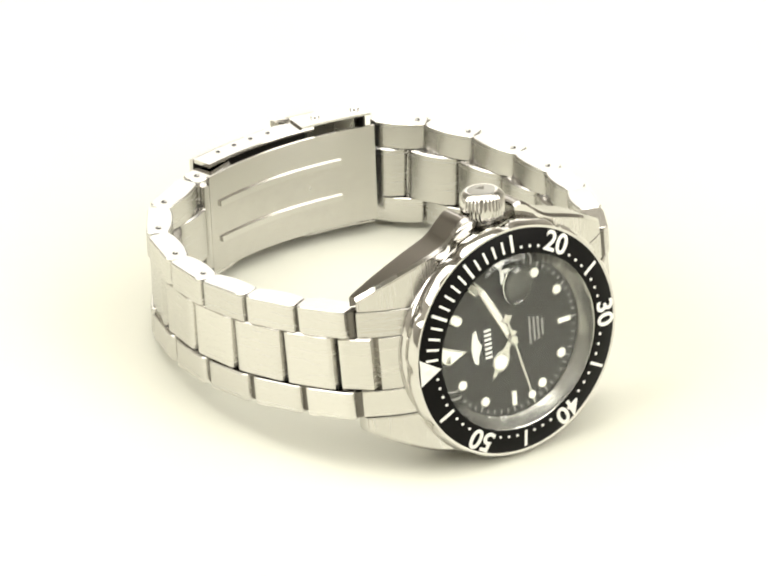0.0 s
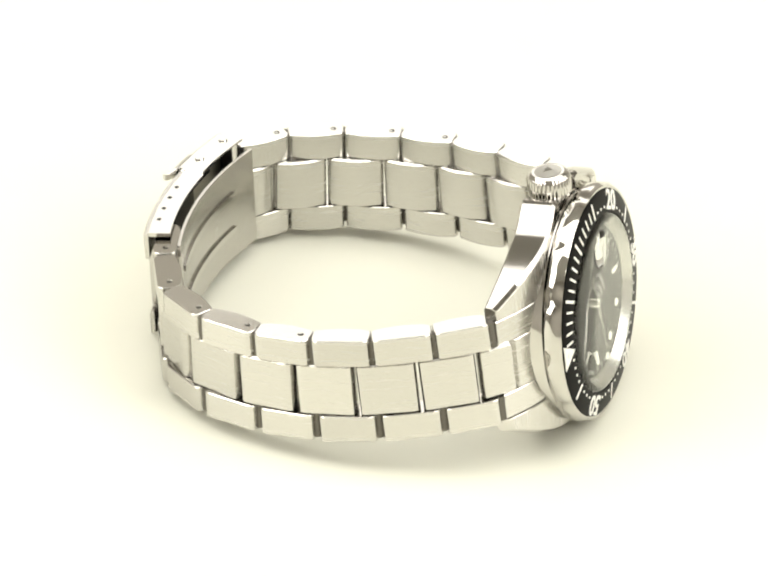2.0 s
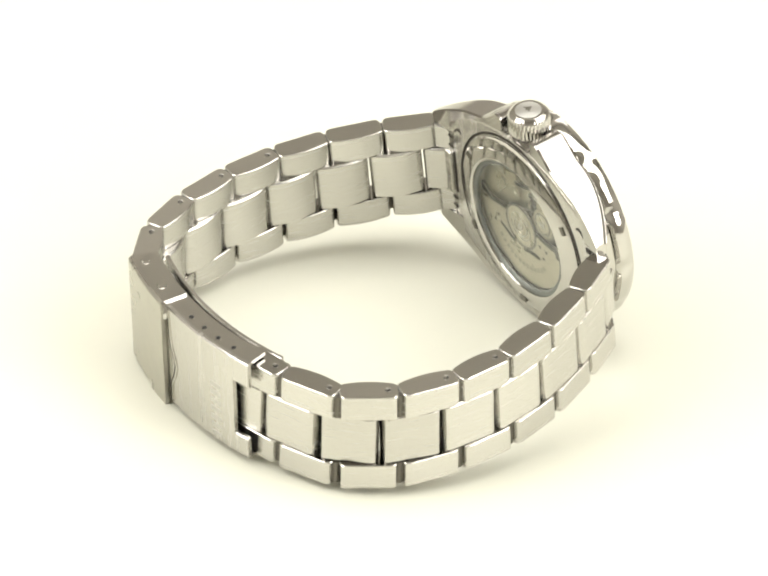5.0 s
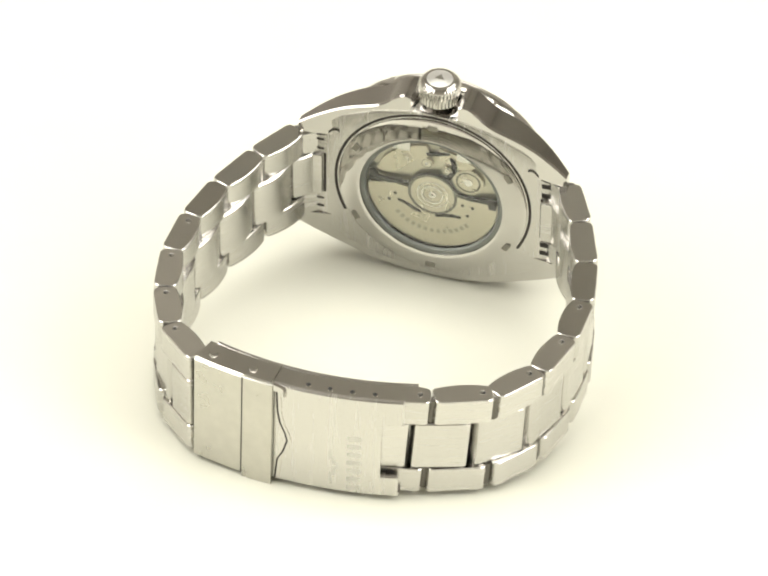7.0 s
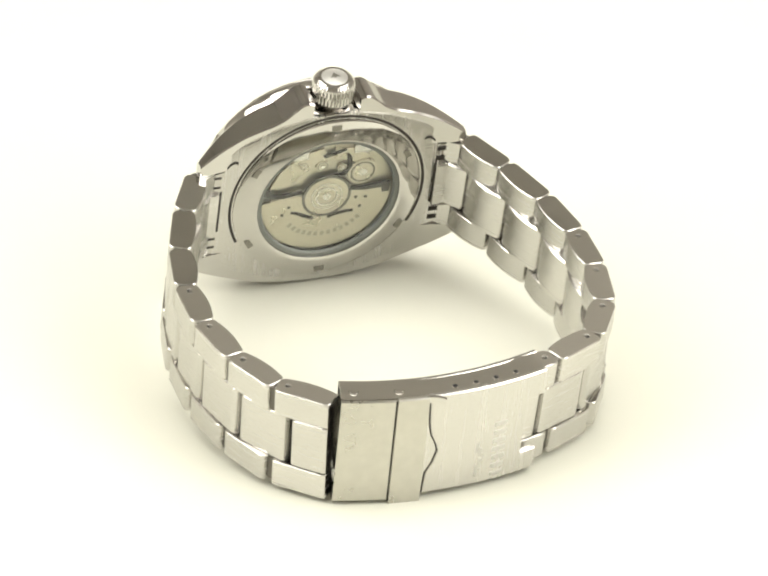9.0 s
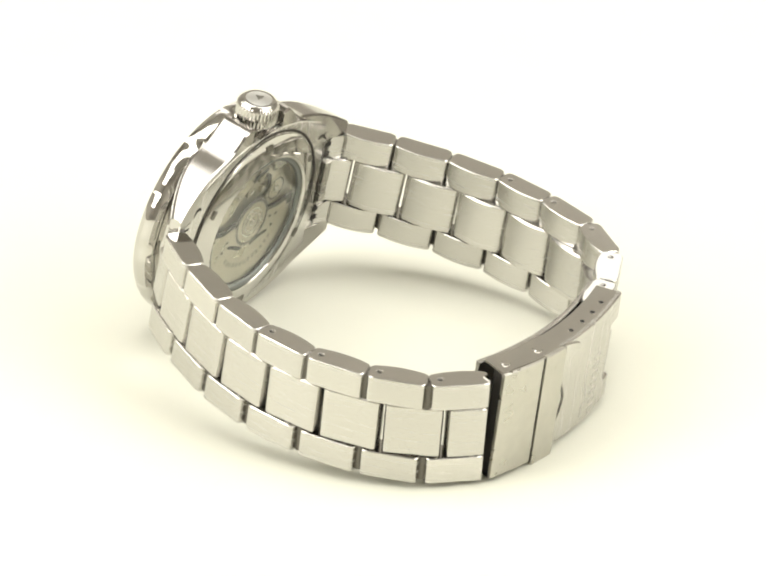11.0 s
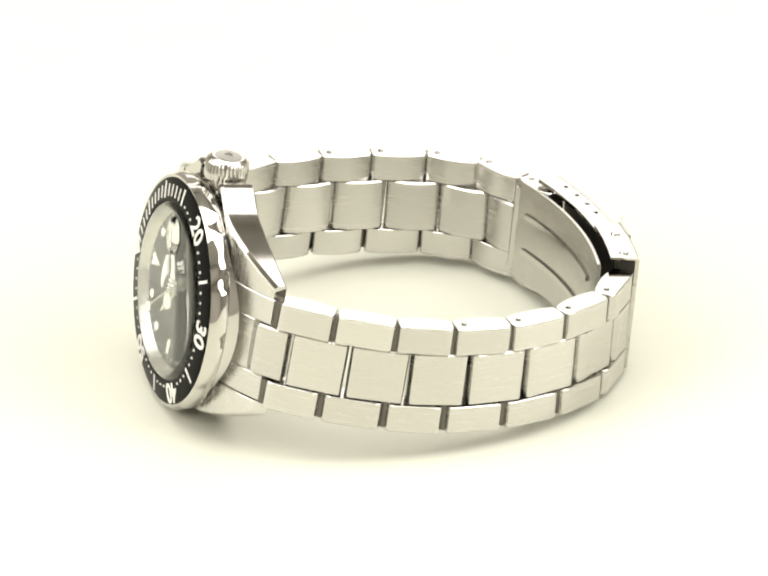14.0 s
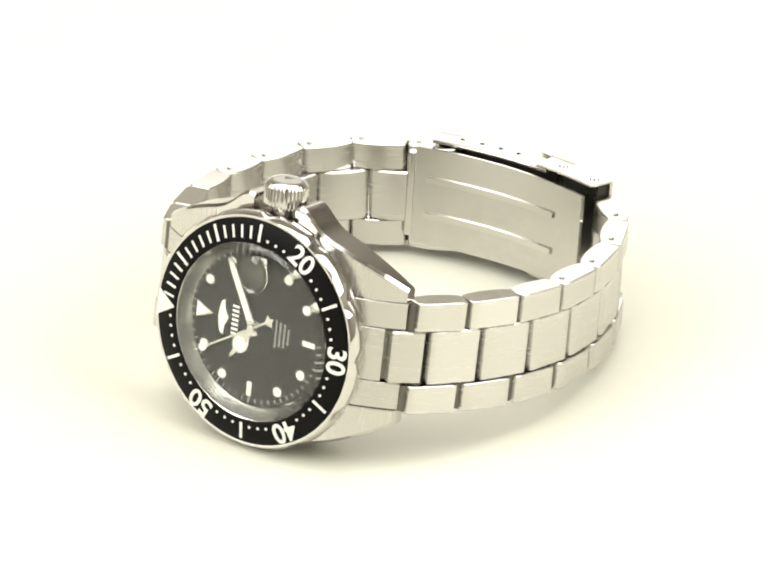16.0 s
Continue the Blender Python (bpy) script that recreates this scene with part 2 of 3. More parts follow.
bm = bmesh.new()
lathe(bm, [(16.9, 1.9), (21.0, 1.9), (21.9, 1.3), (22.2, 0.1), (22.1, -0.9), (21.5, -1.8), (21.0, -1.75), (16.8, -1.6), (16.8, 1.9)], 160, scallop)
bezel = wpart("bezel", bm, POLISHED, "polished steel rotating bezel with scalloped edge", True, FACE)
bm = bmesh.new()
lathe(bm, [(16.6, -1.5), (16.6, -2.45), (16.8, -2.55), (20.8, -2.0), (21.0, -1.85), (21.0, -1.5)], 128, closed=True)
insert = part("bezel_insert", bm, INSERT, bezel, "black aluminium bezel insert")


def insert_y(r):
    return -2.55 + (r - 16.8) * 0.55 / 4.0


TILT = math.atan(0.55 / 4.0)
INSERT_LIE = Matrix.Rotation(-TILT, 4, "X")


def mark(name, minute, r, w, h, mat, parent, depth=0.1, shape=None):
    bm = bmesh.new()
    prism(bm, shape or [(-w / 2, -h / 2), (w / 2, -h / 2), (w / 2, h / 2), (-w / 2, h / 2)], -depth, depth)
    return part(name, bm, mat, parent, "", False, millimetres(on_face(minute, r, insert_y(r)) @ INSERT_LIE))


for k in range(1, 60):
    if k in (20, 30, 40, 50):
        me = text_mesh("numeral", str(k), 5.2, 0.1, PRINT)
        part("numeral", me, PRINT, bezel, "", False, millimetres(on_face(k, 18.7, insert_y(18.7) - 0.02) @ INSERT_LIE))
    elif k % 5 == 0:
        mark("minute_bar", k, 18.8, 0.55, 3.2, PRINT, bezel)
    elif k < 15:
        mark("minute_tick", k, 18.6, 0.42, 2.3, PRINT, bezel)
    elif min(abs(k - c) for c in (20, 30, 40, 50)) > 1:
        mark("minute_dot", k, 17.8, 0, 0, PRINT, bezel, shape=disc(0.27, 10))
mark("zero_triangle", 0, 18.9, 0, 0, PRINT, bezel, shape=[(-2.5, 2.0), (2.5, 2.0), (0, -2.0)])
mark("zero_pearl", 0, 19.3, 0, 0, LUME, bezel, depth=0.25, shape=disc(0.6, 16))

# crystal, inner ring and dial
bm = bmesh.new()
lathe(bm, [(0, -3.0), (15.2, -3.0), (16.0, -2.85), (16.55, -2.4), (16.55, -1.7), (0, -1.7)], 96)
crystal = wpart("crystal", bm, GLASS, "clear flat mineral crystal", True, FACE)
crystal.visible_shadow = False
bm = bmesh.new()
lathe(bm, [(16.7, -1.65), (16.2, -1.65), (14.5, 0.35), (14.5, 0.7), (16.7, 0.7)], 96)
wpart("inner_ring", bm, SATIN, "satin steel ring round the dial", True, FACE)
bm = bmesh.new()
lathe(bm, [(0, 0.4), (14.7, 0.4), (14.7, 1.0), (0, 1.0)], 96)
dial = wpart("dial", bm, DIAL, "black dial with pale luminous markers")


def dial_mark(name, minute, r, shape, mat, y=0.32, depth=0.14, label=""):
    bm = bmesh.new()
    prism(bm, shape, -depth, depth)
    return part(name, bm, mat, dial, label, False, millimetres(on_face(minute, r, y)))


def bar(w, h):
    return [(-w / 2, -h / 2), (w / 2, -h / 2), (w / 2, h / 2), (-w / 2, h / 2)]


for h in (1, 2, 4, 5, 7, 8, 10, 11):
    dial_mark("hour_dot", h * 5, 12.2, disc(1.0, 20), POLISHED, 0.34)
    dial_mark("hour_lume", h * 5, 12.2, disc(0.72, 20), LUME, 0.26)
for h in (6, 9):
    dial_mark("hour_bar", h * 5, 11.7, bar(1.15, 2.9), POLISHED, 0.34)
    dial_mark("hour_bar_lume", h * 5, 11.7, bar(0.75, 2.4), LUME, 0.26)
dial_mark("twelve_triangle", 0, 11.2, [(-1.65, 1.7), (1.65, 1.7), (0, -2.1)], POLISHED, 0.34)
dial_mark("twelve_lume", 0, 11.35, [(-1.25, 1.35), (1.25, 1.35), (0, -1.4)], LUME, 0.26)
for k in range(60):
    dial_mark("track_dash", k, 13.8, bar(0.24, 0.7 if k % 5 else 0.9), GREY_PRINT, 0.38, 0.05)
# date window and the magnifier on the crystal above it
dial_mark("date_window", 15, 11.6, bar(1.9, 2.6), PRINT, 0.37, 0.06)
dial_mark("date_print", 15, 11.6, bar(0.35, 1.3), DARK_GAP, 0.31, 0.04)
# winged badge and line of raised bars below the triangle, and small print above 6
def flat(name, x0, x1, z0, z1, mat, y=0.36, depth=0.05):
    bm = bmesh.new()
    box(bm, x0, x1, y - depth, y + depth, z0, z1)
    return part(name, bm, mat, dial, "", False)


bm = bmesh.new()
wing = [(x - 1.0, z) for x, z in [(-7.1, 0.0), (-6.9, 1.5), (-6.6, 2.8), (-5.9, 3.3), (-5.7, 1.6), (-5.2, 0.6), (-4.9, 0), (-5.2, -0.6), (-5.7, -1.6), (-5.9, -3.3), (-6.6, -2.8), (-6.9, -1.5)]]
prism(bm, wing, 0.2, 0.42)
part("winged_badge", bm, LUME, dial, "raised pale winged badge", False)
for k in range(7):
    z = -2.55 + k * 0.85
    flat("badge_bar", -5.2, -3.8, z - 0.22, z + 0.22, PRINT)
for row, (x, w) in enumerate(((4.4, 2.6), (5.3, 2.2), (6.2, 2.2), (7.1, 1.5))):
    z = -w
    while z < w:
        step = 0.34 + 0.3 * ((row * 7 + int(z * 13)) % 5) / 4
        flat("print_dash", x - 0.2, x + 0.2, z, min(z + step, w), GREY_PRINT)
        z += step + 0.16

bm = bmesh.new()
secs = []
for k in range(9):
    r = 3.7 * math.cos(k / 8 * math.pi / 2)
    y = -3.05 - 1.1 * math.sin(k / 8 * math.pi / 2)
    secs.append([(max(r, 0.02) * 0.85 * math.sin(2 * math.pi * j / 32), y, 11.2 + max(r, 0.02) * math.cos(2 * math.pi * j / 32)) for j in range(32)])
loft(bm, secs)
lens = part("date_magnifier", bm, GLASS, crystal, "clear domed date magnifier")
lens.visible_shadow = False

# the pointers: ten past ten
bm = bmesh.new()
prism(bm, [(-0.65, -1.5), (0.65, -1.5), (0.8, 1), (0.66, 12.0), (0, 13.4), (-0.66, 12.0), (-0.8, 1)], -0.1, 0.1)
minute_hand = wpart("minute_hand", bm, POLISHED, "polished sword minute hand", False, millimetres(on_face(10.27, 0, -0.55)))
bm = bmesh.new()
prism(bm, [(-0.5, 1.5), (0.5, 1.5), (0.42, 11.6), (0, 12.4), (-0.42, 11.6)], -0.05, 0.05)
part("hand_lume", bm, LUME, minute_hand, "", False, Matrix.Translation((0, -0.1 * MM, 0)))
bm = bmesh.new()
prism(bm, [(-0.55, -1.5), (0.55, -1.5), (0.6, 2.2), (1.5, 3.4), (1.75, 4.6), (1.35, 5.8), (0.45, 6.4), (0.4, 7.2), (0, 8.4), (-0.4, 7.2), (-0.45, 6.4), (-1.35, 5.8), (-1.75, 4.6), (-1.5, 3.4), (-0.6, 2.2)], -0.1, 0.1)
hour_hand = wpart("hour_hand", bm, POLISHED, "polished hour hand with a round luminous disc", False, millimetres(on_face(50.66, 0, -0.2)))
bm = bmesh.new()
prism(bm, disc(1.35, 24, 0, 4.6), -0.05, 0.05)
part("hand_lume", bm, LUME, hour_hand, "", False, Matrix.Translation((0, -0.1 * MM, 0)))
bm = bmesh.new()
prism(bm, [(-0.22, -4.0), (0.22, -4.0), (0.16, 13.8), (0, 14.4), (-0.16, 13.8)], -0.06, 0.06)
second_hand = wpart("second_hand", bm, POLISHED, "thin polished seconds hand with lume dot", False)
bm = bmesh.new()
prism(bm, disc(0.75, 16, 0, 12.0), -0.1, 0.1)
part("hand_lume", bm, LUME, second_hand, "", False)
bm = bmesh.new()
prism(bm, [(-1.3, -4.6), (-0.3, -3.6), (0.3, -3.6), (1.3, -4.6), (0.4, -4.9), (0, -5.6), (-0.4, -4.9)], -0.07, 0.07)
part("counterweight", bm, POLISHED, second_hand, "", False)
bm = bmesh.new()
lathe(bm, [(0, -1.25), (0.7, -1.25), (0.8, -1.1), (0.8, 0.4), (0, 0.4)], 24)
wpart("hand_hub", bm, POLISHED)

# crown
def knurl(a, i):
    return 1 + (0.022 * math.cos(a * 36) if i in (2, 3) else 0)


bm = bmesh.new()
lathe(bm, [(0, 0), (3.5, 0), (3.95, 0.5), (3.95, 3.7), (3.6, 4.3), (3.0, 4.7), (2.6, 4.65), (1.3, 4.95), (0, 5.05)], 216, knurl)
CROWN = Matrix.Translation((0, 5.4 * MM, 22.0 * MM)) @ Matrix.Rotation(radians(90), 4, "X")
crown = wpart("crown", bm, POLISHED, "polished knurled steel crown", True, CROWN)
bm = bmesh.new()
lathe(bm, [(0, -3.0), (2.2, -3.0), (2.2, 0.2), (0, 0.2)], 32)
part("crown_tube", bm, SATIN, crown)
bm = bmesh.new()
prism(bm, [(-0.9, -0.5), (0, 0.9), (0.9, -0.5), (0.3, -0.3), (0, -0.7), (-0.3, -0.3)], 4.95, 5.12)
part("crown_emblem", bm, ENGRAVED, crown)
# added matte cap that stands in for the bright reflection on the dome
bm = bmesh.new()
lathe(bm, [(0, 5.08), (1.3, 4.99), (2.5, 4.72)], 40)
part("crown_highlight_cap", bm, ETCH, crown, "matte cap added for the bright crown top")

# back: screwed ring, window and movement
bm = bmesh.new()
plate = [(-23.4, 12.6), (-18, 15.8), (-11, 18.9), (-5, 20.3), (5, 20.3), (11, 18.9), (18, 15.8), (23.4, 12.6), (23.4, -12.2), (18, -15.2), (11, -18.0), (5, -19.2), (-5, -19.2), (-11, -18.0), (-18, -15.2), (-23.4, -12.2)]
edge = []
for k in range(96):
    d = Vector((math.sin(2 * math.pi * k / 96), math.cos(2 * math.pi * k / 96)))
    far = 0.0
    for (ax, az), (bx, bz) in zip(plate, plate[1:] + plate[:1]):
        a, b = Vector((ax, az)), Vector((bx, bz)) - Vector((ax, az))
        den = d.x * b.y - d.y * b.x
        if abs(den) > 1e-9:
            r, u = (a.x * b.y - a.y * b.x) / den, (a.x * d.y - a.y * d.x) / den
            if r > 0 and -1e-6 <= u <= 1 + 1e-6:
                far = max(far, r)
    edge.append((d, far))
loft(bm, [[(d.x * (14.0 if r is None else f * r), y, d.y * (14.0 if r is None else f * r)) for d, f in edge]
          for r, y in ((None, 8.9), (0.975, 8.95), (0.995, 8.75), (1.0, 8.3), (1.0, 7.4), (None, 7.4))], True, False)
back_plate = wpart("back_plate", bm, BRUSHED_ALONG, "brushed steel underside of the case")
for sx in (-1, 1):
    bm = bmesh.new()
    box(bm, sx * 21.9, sx * 26.2, 8.0, 9.7, -4.9, 4.9)
    bevel(bm, 0.3, 2)
    part("end_tab", bm, BRUSHED, back_plate)
    # slots and milled line are solid dark strips in place of shaded recesses
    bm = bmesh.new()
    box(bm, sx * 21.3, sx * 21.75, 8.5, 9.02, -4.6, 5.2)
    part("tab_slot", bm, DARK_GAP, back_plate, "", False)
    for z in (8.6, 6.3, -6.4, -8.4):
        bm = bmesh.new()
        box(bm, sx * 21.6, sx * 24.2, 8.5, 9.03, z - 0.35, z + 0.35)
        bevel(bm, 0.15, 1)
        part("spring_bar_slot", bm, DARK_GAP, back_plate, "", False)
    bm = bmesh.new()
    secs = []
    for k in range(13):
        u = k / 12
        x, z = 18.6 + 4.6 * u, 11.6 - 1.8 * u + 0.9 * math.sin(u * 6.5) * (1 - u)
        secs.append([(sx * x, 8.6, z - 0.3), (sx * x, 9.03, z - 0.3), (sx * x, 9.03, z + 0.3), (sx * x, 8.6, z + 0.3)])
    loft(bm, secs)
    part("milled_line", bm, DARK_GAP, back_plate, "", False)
bm = bmesh.new()
lathe(bm, [(14.0, 9.2), (14.2, 10.2), (14.7, 10.4), (18.2, 9.5), (18.7, 9.2), (18.9, 8.2), (14.0, 8.2)], 128, closed=True)
back = wpart("case_back", bm, POLISHED, "polished screw-down case back ring", True, BACK)
for k in range(6):
    bm = bmesh.new()
    box(bm, -0.9, 0.9, 9.4, 9.9, 16.8, 17.9)
    part("wrench_slot", bm, ENGRAVED, back, "", False, Matrix.Rotation(radians(60 * k), 4, "Y"))
# groove drawn as a dark band, its shade in the colour
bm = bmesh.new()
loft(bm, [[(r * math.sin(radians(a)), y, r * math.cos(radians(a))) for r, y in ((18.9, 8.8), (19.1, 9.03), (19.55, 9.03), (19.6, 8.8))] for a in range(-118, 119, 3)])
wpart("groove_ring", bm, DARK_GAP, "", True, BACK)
bm = bmesh.new()
lathe(bm, [(13.1, 9.2), (13.4, 9.8), (14.1, 9.8), (14.3, 9.2)], 96)
wpart("window_gasket", bm, RUBBER, "greenish grey window gasket", True, BACK)
bm = bmesh.new()
lathe(bm, [(0, 9.2), (13.3, 9.2), (13.3, 9.6), (0, 9.6)], 64)
back_glass = wpart("back_window", bm, GLASS, "clear round display window", True, BACK)
back_glass.visible_shadow = False
bm = bmesh.new()
lathe(bm, [(0, 7.7), (13.6, 7.7), (13.8, 8.6)], 64)
movement = wpart("movement", bm, MOVEMENT, "gold-toned automatic movement behind glass", True, BACK)


def plate_part(name, outline, y0, y1, mat, label="", ease=0.15):
    """A flat piece of the movement; seen from behind, +x is to the viewer's left."""
    bm = bmesh.new()
    prism(bm, outline, y0, y1)
    if ease:
        bevel(bm, ease, 1)
    return part(name, bm, mat, movement, label, False)


def arc(r, a0, a1, n=18):
    return [(r * math.cos(radians(a0 + (a1 - a0) * k / n)), r * math.sin(radians(a0 + (a1 - a0) * k / n))) for k in range(n + 1)]


# half-round rotor below, with its round shoulder
plate_part("rotor", arc(12.9, 180, 360, 36) + [(8.0, 0.9), (4.6, 0.6)] + arc(4.4, 10, 170, 16) + [(-4.6, 0.6), (-8.0, 0.9)], 8.2, 8.75, ROTOR, "half-round winding rotor")
# the shaded line round the shoulder is a ring of darkened steel
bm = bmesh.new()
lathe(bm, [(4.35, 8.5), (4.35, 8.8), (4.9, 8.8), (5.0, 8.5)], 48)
part("shoulder_ring", bm, SHADED_STEEL, movement)
for r0, r1, y in ((2.9, 3.1, 8.84), (1.9, 2.2, 8.92), (0.25, 0.75, 8.98)):
    bm = bmesh.new()
    lathe(bm, [(r0, y - 0.25), (r0, y), (r1, y), (r1, y - 0.25)], 40)
    part("rotor_hub_ring", bm, POLISHED, movement)
# bridges and wheels above it
plate_part("bridge", [(11.6, 3.0), (9.8, 6.8), (6.0, 10.3), (1.5, 11.6), (0.5, 9.2), (3.6, 7.4), (5.8, 5.4), (7.8, 3.2)], 7.7, 8.3, ROTOR)
plate_part("bridge", [(-1.0, 11.4), (-5.2, 10.4), (-8.2, 8.4), (-6.4, 6.6), (-3.4, 8.0), (-1.0, 8.4)], 7.7, 8.2, ROTOR)
for cx, cz, r in ((-6.9, 4.6, 3.0), (1.4, 7.2, 1.3), (5.2, 7.9, 1.0), (-2.6, 6.3, 0.9)):
    plate_part("gear_wheel", disc(r, 30, cx, cz), 7.7, 8.4, ROTOR)
    plate_part("gear_jewel", disc(r * 0.28, 16, cx, cz), 8.3, 8.55, POLISHED, "", 0.06)
    bm = bmesh.new()
    for k in range(32):
        a, b = 2 * math.pi * k / 32, 2 * math.pi * (k + 1) / 32
        bm.faces.new([bm.verts.new((cx + q * math.sin(w), 8.42, cz + q * math.cos(w))) for q, w in ((r * 0.7, a), (r * 0.82, a), (r * 0.82, b), (r * 0.7, b))])
    # shade of the groove, laid on as a flat dark ring
    part("wheel_groove", bm, SHADED_STEEL, movement, "", False)
# openings and slots as dark plates, their shade put into the colour
plate_part("bridge_gap", [(4.9, 1.3), (6.8, 1.1), (9.0, 0.7), (11.0, 1.2), (12.6, 1.3), (12.6, 3.4), (11.5, 3.2), (10.8, 2.0), (9.0, 1.6), (6.8, 1.9), (5.0, 2.0)], 8.3, 8.8, DARK_GAP, "", 0)
plate_part("bridge_gap", [(-4.6, 0.7), (-7.6, 0.3), (-11.0, 0.4), (-11.2, -0.8), (-12.6, -0.8), (-12.7, 1.6), (-9.6, 1.3), (-6.8, 1.1), (-5.0, 1.4)], 8.3, 8.8, DARK_GAP, "", 0)
plate_part("bridge_gap", [(-1.0, 4.9), (-3.4, 4.4), (-4.6, 6.6), (-4.2, 9.0), (-3.2, 9.8), (-3.6, 8.2), (-3.7, 6.4), (-2.6, 5.2)], 8.2, 8.62, DARK_GAP, "", 0)
plate_part("bridge_gap", [(1.2, 9.2), (-1.0, 9.7), (-3.2, 10.5), (-3.0, 10.9), (-0.8, 10.3), (1.6, 9.9)], 8.0, 8.45, DARK_GAP, "", 0)
plate_part("rotor_slot", [(6.9, -2.7), (5.6, -3.0), (3.6, -4.0), (2.2, -4.7), (2.3, -5.3), (3.8, -4.9), (5.6, -3.8), (6.9, -3.3)], 8.4, 8.82, DARK_GAP, "", 0)
plate_part("rotor_slot", [(-0.5, -5.0), (-2.0, -4.4), (-3.8, -4.0), (-5.7, -4.1), (-5.8, -4.7), (-4.0, -4.8), (-2.2, -5.1), (-0.7, -5.6)], 8.4, 8.82, DARK_GAP, "", 0)
for k in range(13):
    bm = bmesh.new()
    prism(bm, bar(0.75, 1.0), 8.6, 8.79)
    part("rotor_lettering_bar", bm, ROTOR_MARK, movement, "", False, Matrix.Rotation(radians(132 + 8 * k), 4, "Y") @ Matrix.Translation((0, 0, 9.2 * MM)))
# pits as dark discs that imitate shaded hollows
for x, z in ((-6.0, -1.2), (-8.0, -1.4), (-7.0, -3.6), (7.4, -1.6), (8.6, -3.4)):
    plate_part("rotor_pit", disc(0.35, 12, x, z), 8.5, 8.8, DARK_GAP, "", 0)


# ---- the bracelet ----
def rounded_profile(length, thick, r0, r1, bow):
    """Side view of a link, along x from 0: rounded and gently bowed on the outer side (+y), flat inside."""
    h = thick / 2
    pts = []
    for k in range(9):
        u = k / 8
        x = r0 + (length - 2 * r0) * u
        pts.append((x, h + bow * (1 - (2 * u - 1) ** 2)))
    for k in range(1, 5):
        a = radians(90 - 90 * k / 4)
        pts.append((length - r0 + r0 * math.cos(a), h - r0 + r0 * math.sin(a)))
    for k in range(3):
        a = radians(-90 * k / 2)
        pts.append((length - r1 + r1 * math.cos(a), -h + r1 + r1 * math.sin(a)))
    for u in (0.04, 0.5, 0.96):
        pts.append((length - r1 - (length - 2 * r1) * u, -h))
    for k in range(3):
        a = radians(270 - 90 * k / 2)
        pts.append((r1 + r1 * math.cos(a), -h + r1 + r1 * math.sin(a)))
    for k in range(4):
        a = radians(180 - 90 * k / 4)
        pts.append((r0 + r0 * math.cos(a), h - r0 + r0 * math.sin(a)))
    return pts


def polish_ends(me):
    """The flat ends across the bracelet are polished, the rest stays brushed."""
    me.materials.append(POLISHED)
    for p in me.polygons:
        if abs(p.normal.z) > 0.9:
            p.material_index = 1
    return me


def link_mesh(length, thick, z0, z1, r0=1.3, r1=0.7, edge=0.14, bow=0.5):
    """A link along x, outer side +y, between z0 and z1, with eased side edges."""
    bm = bmesh.new()
    prof = rounded_profile(length, thick, r0, r1, bow)
    cx, e = length / 2, edge

    def ring(z, inset):
        return [(cx + (x - cx) * (1 - inset / (length / 2)), y * (1 - inset / (thick / 2)), z) for x, y in prof]
    loft(bm, [ring(z0, e), ring(z0 + e, 0), ring(z1 - e, 0), ring(z1, e)])
    return bm


# centre line, at the lug end of each link: x, y, rise of the link's middle
SIDE_A = [(-26.6, 9.0, 0.3), (-31.5, 18.2, 0.1), (-35.6, 28.7, 0.1), (-37.8, 39.5, 0.4), (-37.7, 50.3, 1.0), (-35.4, 61.4, 2.0), (-29.4, 70.6, 3.0), (-19.3, 75.7, 4.0), (-9.5, 78.6, 4.8)]
SIDE_B = [(26.6, 9.0, 0.0), (31.9, 18.1, -0.2), (36.0, 28.5, -0.2), (38.1, 39.0, 0.1), (38.1, 50.1, 0.8), (35.7, 61.3, 1.9), (31.0, 71.4, 3.1), (22.6, 79.0, 4.2)]


def lie(p, q, outer):
    """Pose of a link from p to q, x along, y to the outer side of the bracelet."""
    d = Vector((q[0] - p[0], q[1] - p[1], q[2] - p[2]))
    x = d.normalized()
    y = Vector((0, -0.085 * min(1.0, max(0.0, (p[1] - 30) / 25)), 1)).cross(x) * outer
    y.normalize()
    z = x.cross(y)
    m = Matrix((x, y, z)).transposed().to_4x4()
    m.translation = Vector(p)
    return m, d.length


